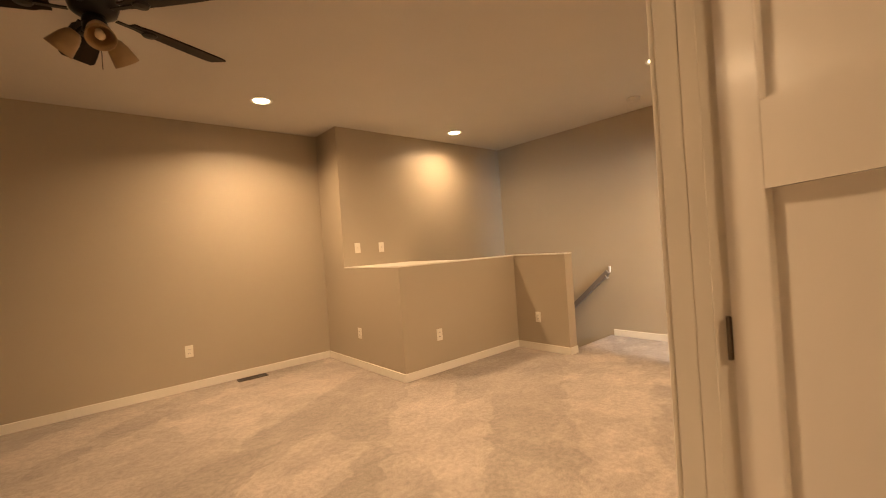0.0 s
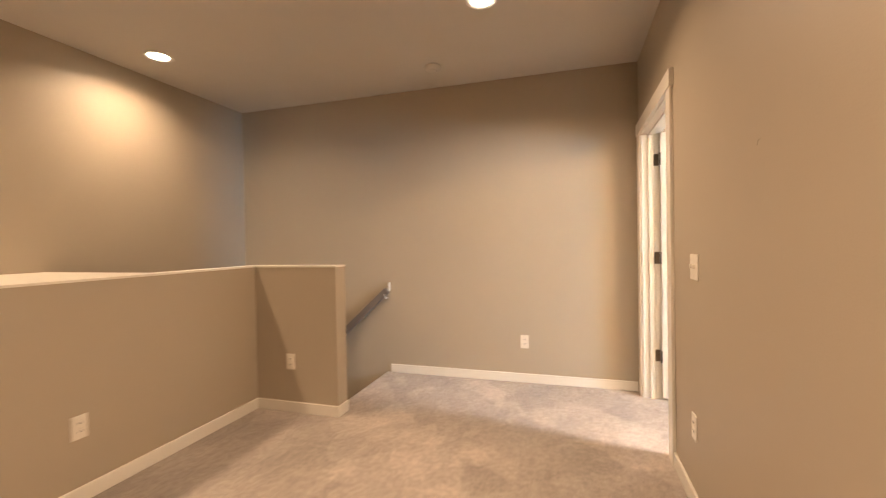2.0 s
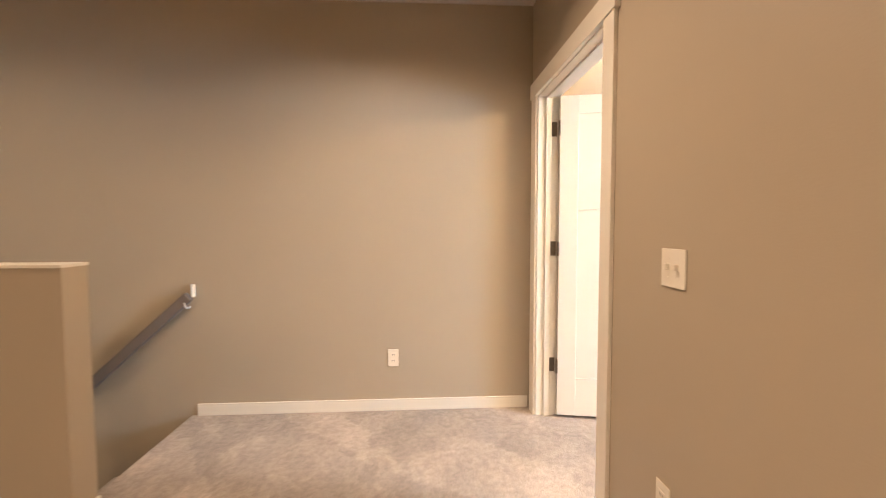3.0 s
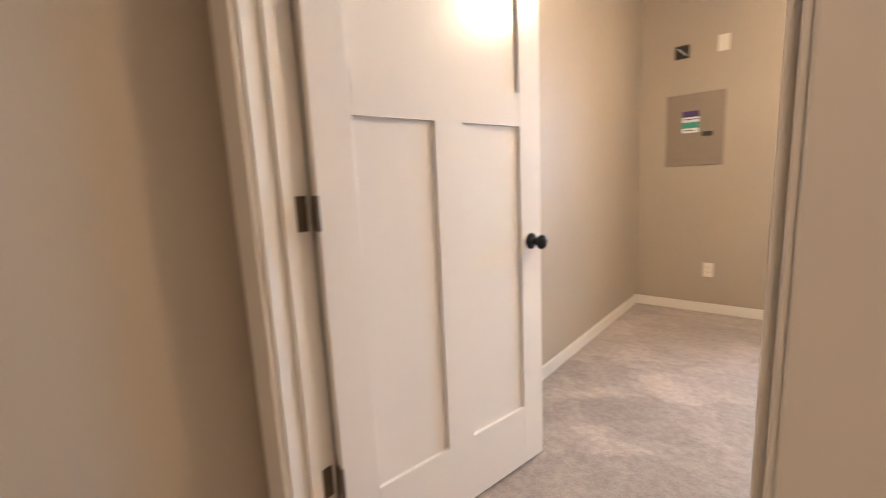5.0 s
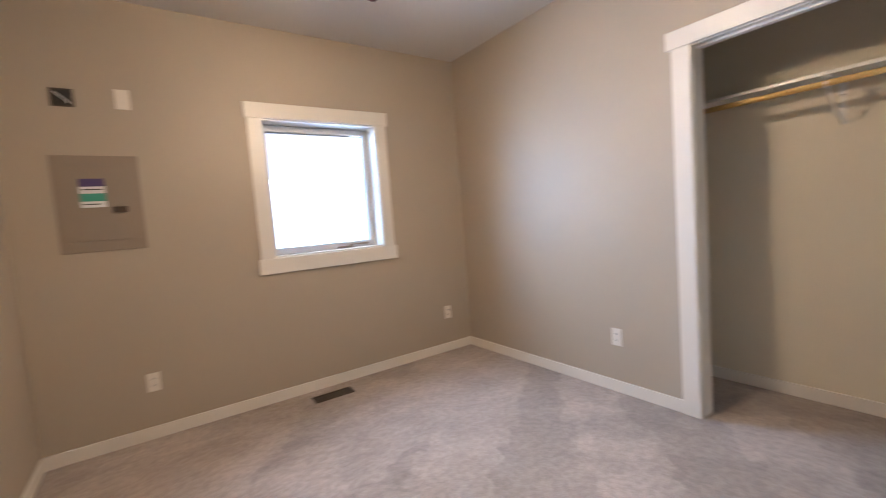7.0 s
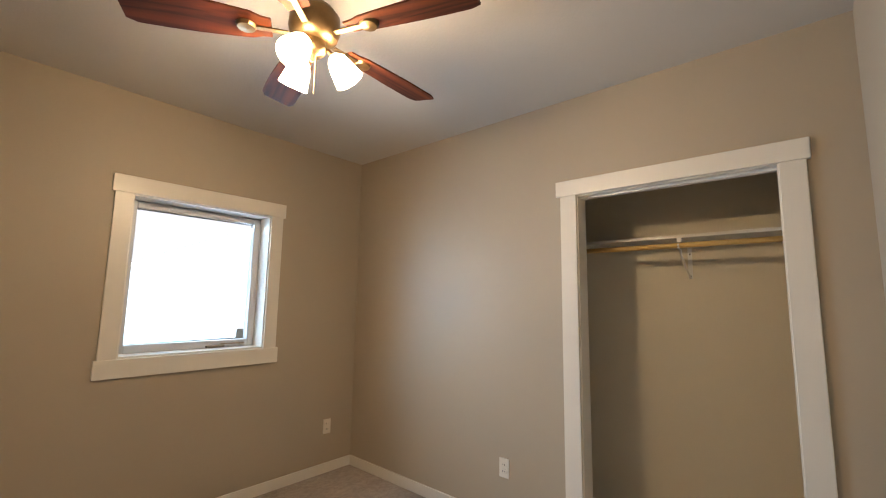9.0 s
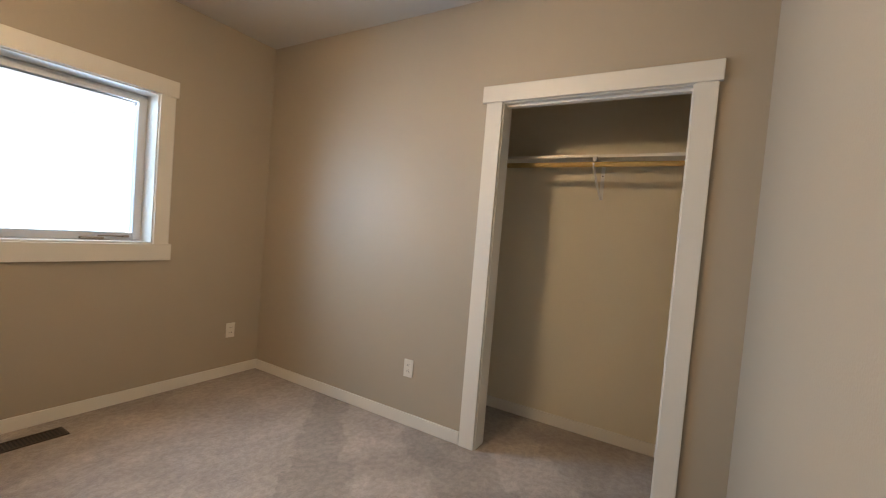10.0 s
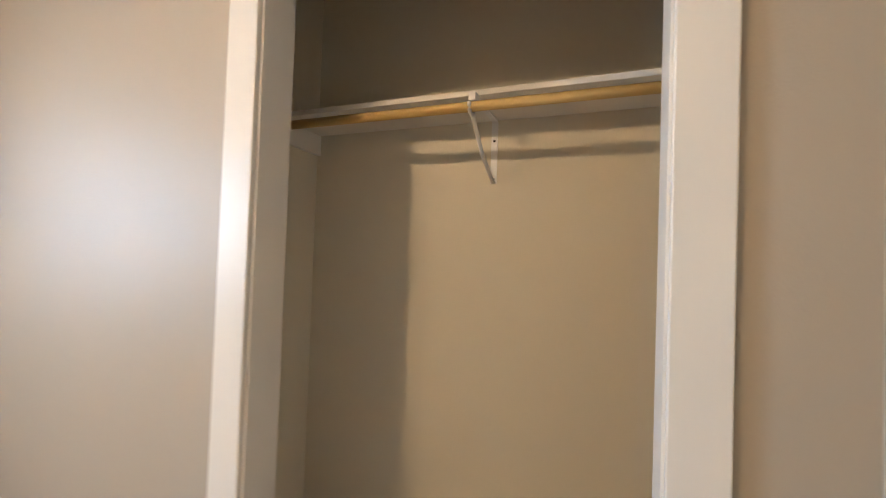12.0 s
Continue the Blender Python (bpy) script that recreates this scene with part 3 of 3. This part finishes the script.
def smoke_alarm():
    t = thing("smoke_alarm", "round white smoke alarm on the ceiling", "smoke alarm", pose(-0.45, 1.575, CEIL))
    bm = bmesh.new()
    lathe(bm, [(0.066, 0.0), (0.066, -0.012), (0.06, -0.03), (0.045, -0.038), (0.0, -0.04)], 28)
    part("body", bm, CEILING, t, smooth=True)
    bm = bmesh.new()
    lathe(bm, [(0.035, -0.0375), (0.03, -0.042), (0.0, -0.043)], 20)
    part("grille", bm, CEILING, t, smooth=True)


smoke_alarm()


# invented fixture to house the den fill lamp, out of view
def den_fill_fixture():
    t = thing("added_flush_light", "added unseen round flush-mounted ceiling light, lit", "ceiling light", pose(-5.6, -1.9, CEIL))
    bm = bmesh.new()
    lathe(bm, [(0.17, 0.0), (0.17, -0.02), (0.155, -0.03)], 32)
    part("base", bm, BRONZE, t, smooth=True)
    bm = bmesh.new()
    lathe(bm, [(0.15, -0.03), (0.135, -0.055), (0.09, -0.075), (0.0, -0.085)], 32)
    part("shade", bm, GLASS_ON, t, "glowing frosted dome", smooth=True)


den_fill_fixture()


def ceiling_fan(x, y, turn, blade_mat, metal, glass, label, lit, blade_z=-0.26, radius=0.61, lamp_turn=20, kit_drop=0.095, lamps=4, tilt=32):
    kit = blade_z - kit_drop
    t = thing("ceiling_fan", label, "ceiling fan", pose(x, y, CEIL, 0, 0, turn))
    bm = bmesh.new()
    lathe(bm, [(0.065, 0.0), (0.065, -0.015), (0.05, -0.05), (0.02, -0.06)], 28)
    part("canopy", bm, metal, t, smooth=True)
    bm = bmesh.new()
    lathe(bm, [(0.014, -0.05), (0.014, blade_z + 0.1)], 14)
    part("downrod", bm, metal, t, smooth=True)
    bm = bmesh.new()
    lathe(bm, [(0.03, blade_z + 0.11), (0.07, blade_z + 0.10), (0.092, blade_z + 0.07), (0.095, blade_z + 0.02), (0.085, blade_z - 0.01), (0.06, blade_z - 0.025), (0.04, blade_z - 0.03)], 32)
    part("motor_housing", bm, metal, t, smooth=True)
    bm = bmesh.new()
    lathe(bm, [(0.04, blade_z - 0.028), (0.046, blade_z - 0.045), (0.046, blade_z - 0.065), (0.034, blade_z - 0.072), (0.034, kit + 0.03), (0.045, kit + 0.018), (0.045, kit - 0.018), (0.034, kit - 0.03), (0.012, kit - 0.035), (0.01, kit - 0.055), (0.0, kit - 0.057)], 28)
    part("light_fitter", bm, metal, t, smooth=True)
    for i in range(5):
        a = radians(72 * i)
        rot = Matrix.Rotation(a, 4, "Z")
        bm = bmesh.new()
        n = 14
        top, bot = [], []
        for side in (1, -1):
            rng = range(n + 1) if side > 0 else range(n, -1, -1)
            for k in rng:
                s = k / n
                r = 0.15 + (radius - 0.15) * s
                hw = 0.048 + 0.026 * math.sin(min(1.0, s * 1.25) * math.pi / 2)
                if s > 0.93:
                    hw *= 0.80 if s >= 0.99 else 0.95
                if s < 0.08:
                    hw *= 0.8
                z = blade_z + side * hw * 0.23
                top.append(bm.verts.new((r, side * hw, z + 0.004)))
                bot.append(bm.verts.new((r, side * hw, z - 0.004)))
        bm.faces.new(top)
        bm.faces.new(list(reversed(bot)))
        m = len(top)
        for k in range(m):
            j = (k + 1) % m
            bm.faces.new((top[j], top[k], bot[k], bot[j]))
        bmesh.ops.recalc_face_normals(bm, faces=bm.faces)
        b = part("blade", bm, blade_mat, t)
        b.matrix_basis = rot
        bm = bmesh.new()
        box(bm, 0.09, 0.25, -0.012, 0.012, blade_z - 0.012, blade_z - 0.006, bevel=0.002)
        lathe(bm, [(0.0, blade_z - 0.022), (0.03, blade_z - 0.018), (0.036, blade_z - 0.008), (0.036, blade_z - 0.005)], 16, origin=(0.235, 0, 0))
        k = part("blade_iron", bm, ANTIQUE if lit else metal, b)
    for i in range(lamps):
        a = radians(360 / lamps * i + lamp_turn)
        rot = Matrix.Rotation(a, 4, "Z")
        z = kit
        bm = bmesh.new()
        tube(bm, [(0.035, 0, z), (0.055, 0, z - 0.004), (0.075, 0, z - 0.025)], 0.009, 10)
        arm = part("lamp_arm", bm, ANTIQUE if lit else metal, t, smooth=True)
        arm.matrix_basis = rot
        bm = bmesh.new()
        lathe(bm, [(0.020, 0.0), (0.033, -0.014), (0.043, -0.04), (0.049, -0.07), (0.056, -0.108), (0.053, -0.108), (0.046, -0.07), (0.04, -0.04), (0.03, -0.018), (0.0, -0.014)], 32)
        bmesh.ops.rotate(bm, cent=(0, 0, 0), matrix=Matrix.Rotation(radians(-tilt), 3, "Y"), verts=bm.verts)
        bmesh.ops.translate(bm, vec=(0.074, 0, z - 0.02), verts=bm.verts)
        shade = part("lamp_shade", bm, glass, arm, "lit frosted glass shade" if lit else "unlit amber glass shade", smooth=True)
        bm = bmesh.new()
        lathe(bm, [(0.0, -0.1), (0.014, -0.096), (0.019, -0.083), (0.017, -0.066), (0.012, -0.045), (0.0, -0.03)], 16)
        bmesh.ops.rotate(bm, cent=(0, 0, 0), matrix=Matrix.Rotation(radians(-tilt), 3, "Y"), verts=bm.verts)
        bmesh.ops.translate(bm, vec=(0.074, 0, z - 0.02), verts=bm.verts)
        part("bulb", bm, BULB_ON if lit else FROSTED, arm, smooth=True)
    bm = bmesh.new()
    tube(bm, [(0.03, 0.02, blade_z - 0.1), (0.031, 0.02, blade_z - 0.25)], 0.0015, 6)
    part("pull_chain", bm, metal, t)
    return t


FAN2 = (-1.505, -1.685)
ceiling_fan(*FAN2, 38.5, FANWOOD, ANTIQUE, SHADE_ON, "cherry-bladed brass ceiling fan with three lit glass shades", True, -0.265, 0.632, 111.5, 0.05, 3, 36)
FAN1 = (-4.82, 2.005)
ceiling_fan(*FAN1, 24, FANDARK, BRONZE, GLASS_OFF, "dark walnut ceiling fan with three unlit amber glass shades", False, -0.265, 0.615, 251, 0.08, 3, 40)

# ---- closet fittings ----


def closet_shelf():
    z = 1.796
    t = thing("closet_shelf", "white shelf board across the closet back", "shelf", pose(CLO_BACK, -1.68, z))
    y1 = 1.68 - THICK
    boxes_part("shelf_board", [(0.0, 0.25, 0.0, y1, 0.0, 0.019)], TRIM, t, bevel=0.002)
    boxes_part("cleat", [(0.001, 0.25, 0.0, 0.018, -0.085, 0.0)], TRIM, t, bevel=0.002)
    r = thing("closet_rod", "pale pine closet rod under the shelf", "closet rod", pose(CLO_BACK + 0.29, -1.66, 1.747))
    bm = bmesh.new()
    tube(bm, [(0, 0, 0), (0, 0.8, 0), (0, y1 - 0.02, 0)], 0.0155, 16)
    part("rod", bm, RODWOOD, r, smooth=True)
    b = thing("shelf_bracket", "white steel shelf and rod bracket", "bracket", pose(CLO_BACK, -0.895, z))
    bm = bmesh.new()
    tube(bm, [(0.006, 0, -0.225), (0.02, 0, -0.222), (0.15, 0, -0.165), (0.26, 0, -0.085), (0.275, 0, -0.065)], 0.007, 8)
    part("brace", bm, WIRE, b)
    boxes_part("wall_strap", [(0.0, 0.004, -0.012, 0.012, -0.23, -0.006)], WIRE, b, bevel=0.001)
    for dz in (-0.215, -0.075):
        boxes_part("screw", [(0.004, 0.007, -0.004, 0.004, dz - 0.004, dz + 0.004)], BRONZE, b, "dark screw head", bevel=0.001)
    boxes_part("shelf_arm", [(0.004, 0.285, -0.01, 0.01, -0.006, -0.001)], WIRE, b)
    boxes_part("arm_lip", [(0.25, 0.289, -0.011, 0.011, -0.028, -0.006)], WIRE, b, bevel=0.001)
    bm = bmesh.new()
    tube(bm, [(0.29 + 0.024 * math.cos(radians(a)), 0, -0.049 + 0.024 * math.sin(radians(a))) for a in range(150, 400, 25)], 0.006, 8)
    part("rod_hook", bm, WIRE, b)


closet_shelf()


def picture_hook():
    t = thing("wall_hook", "tiny dark bent wire hook in the drywall", "hook", pose(-2.25, 0.0, 1.508))
    bm = bmesh.new()
    tube(bm, [(-0.009, 0.001, 0.003), (0.006, 0.003, 0.003), (0.012, 0.002, -0.009)], 0.0004, 6)
    part("wire", bm, DARKSLOT, t)


picture_hook()
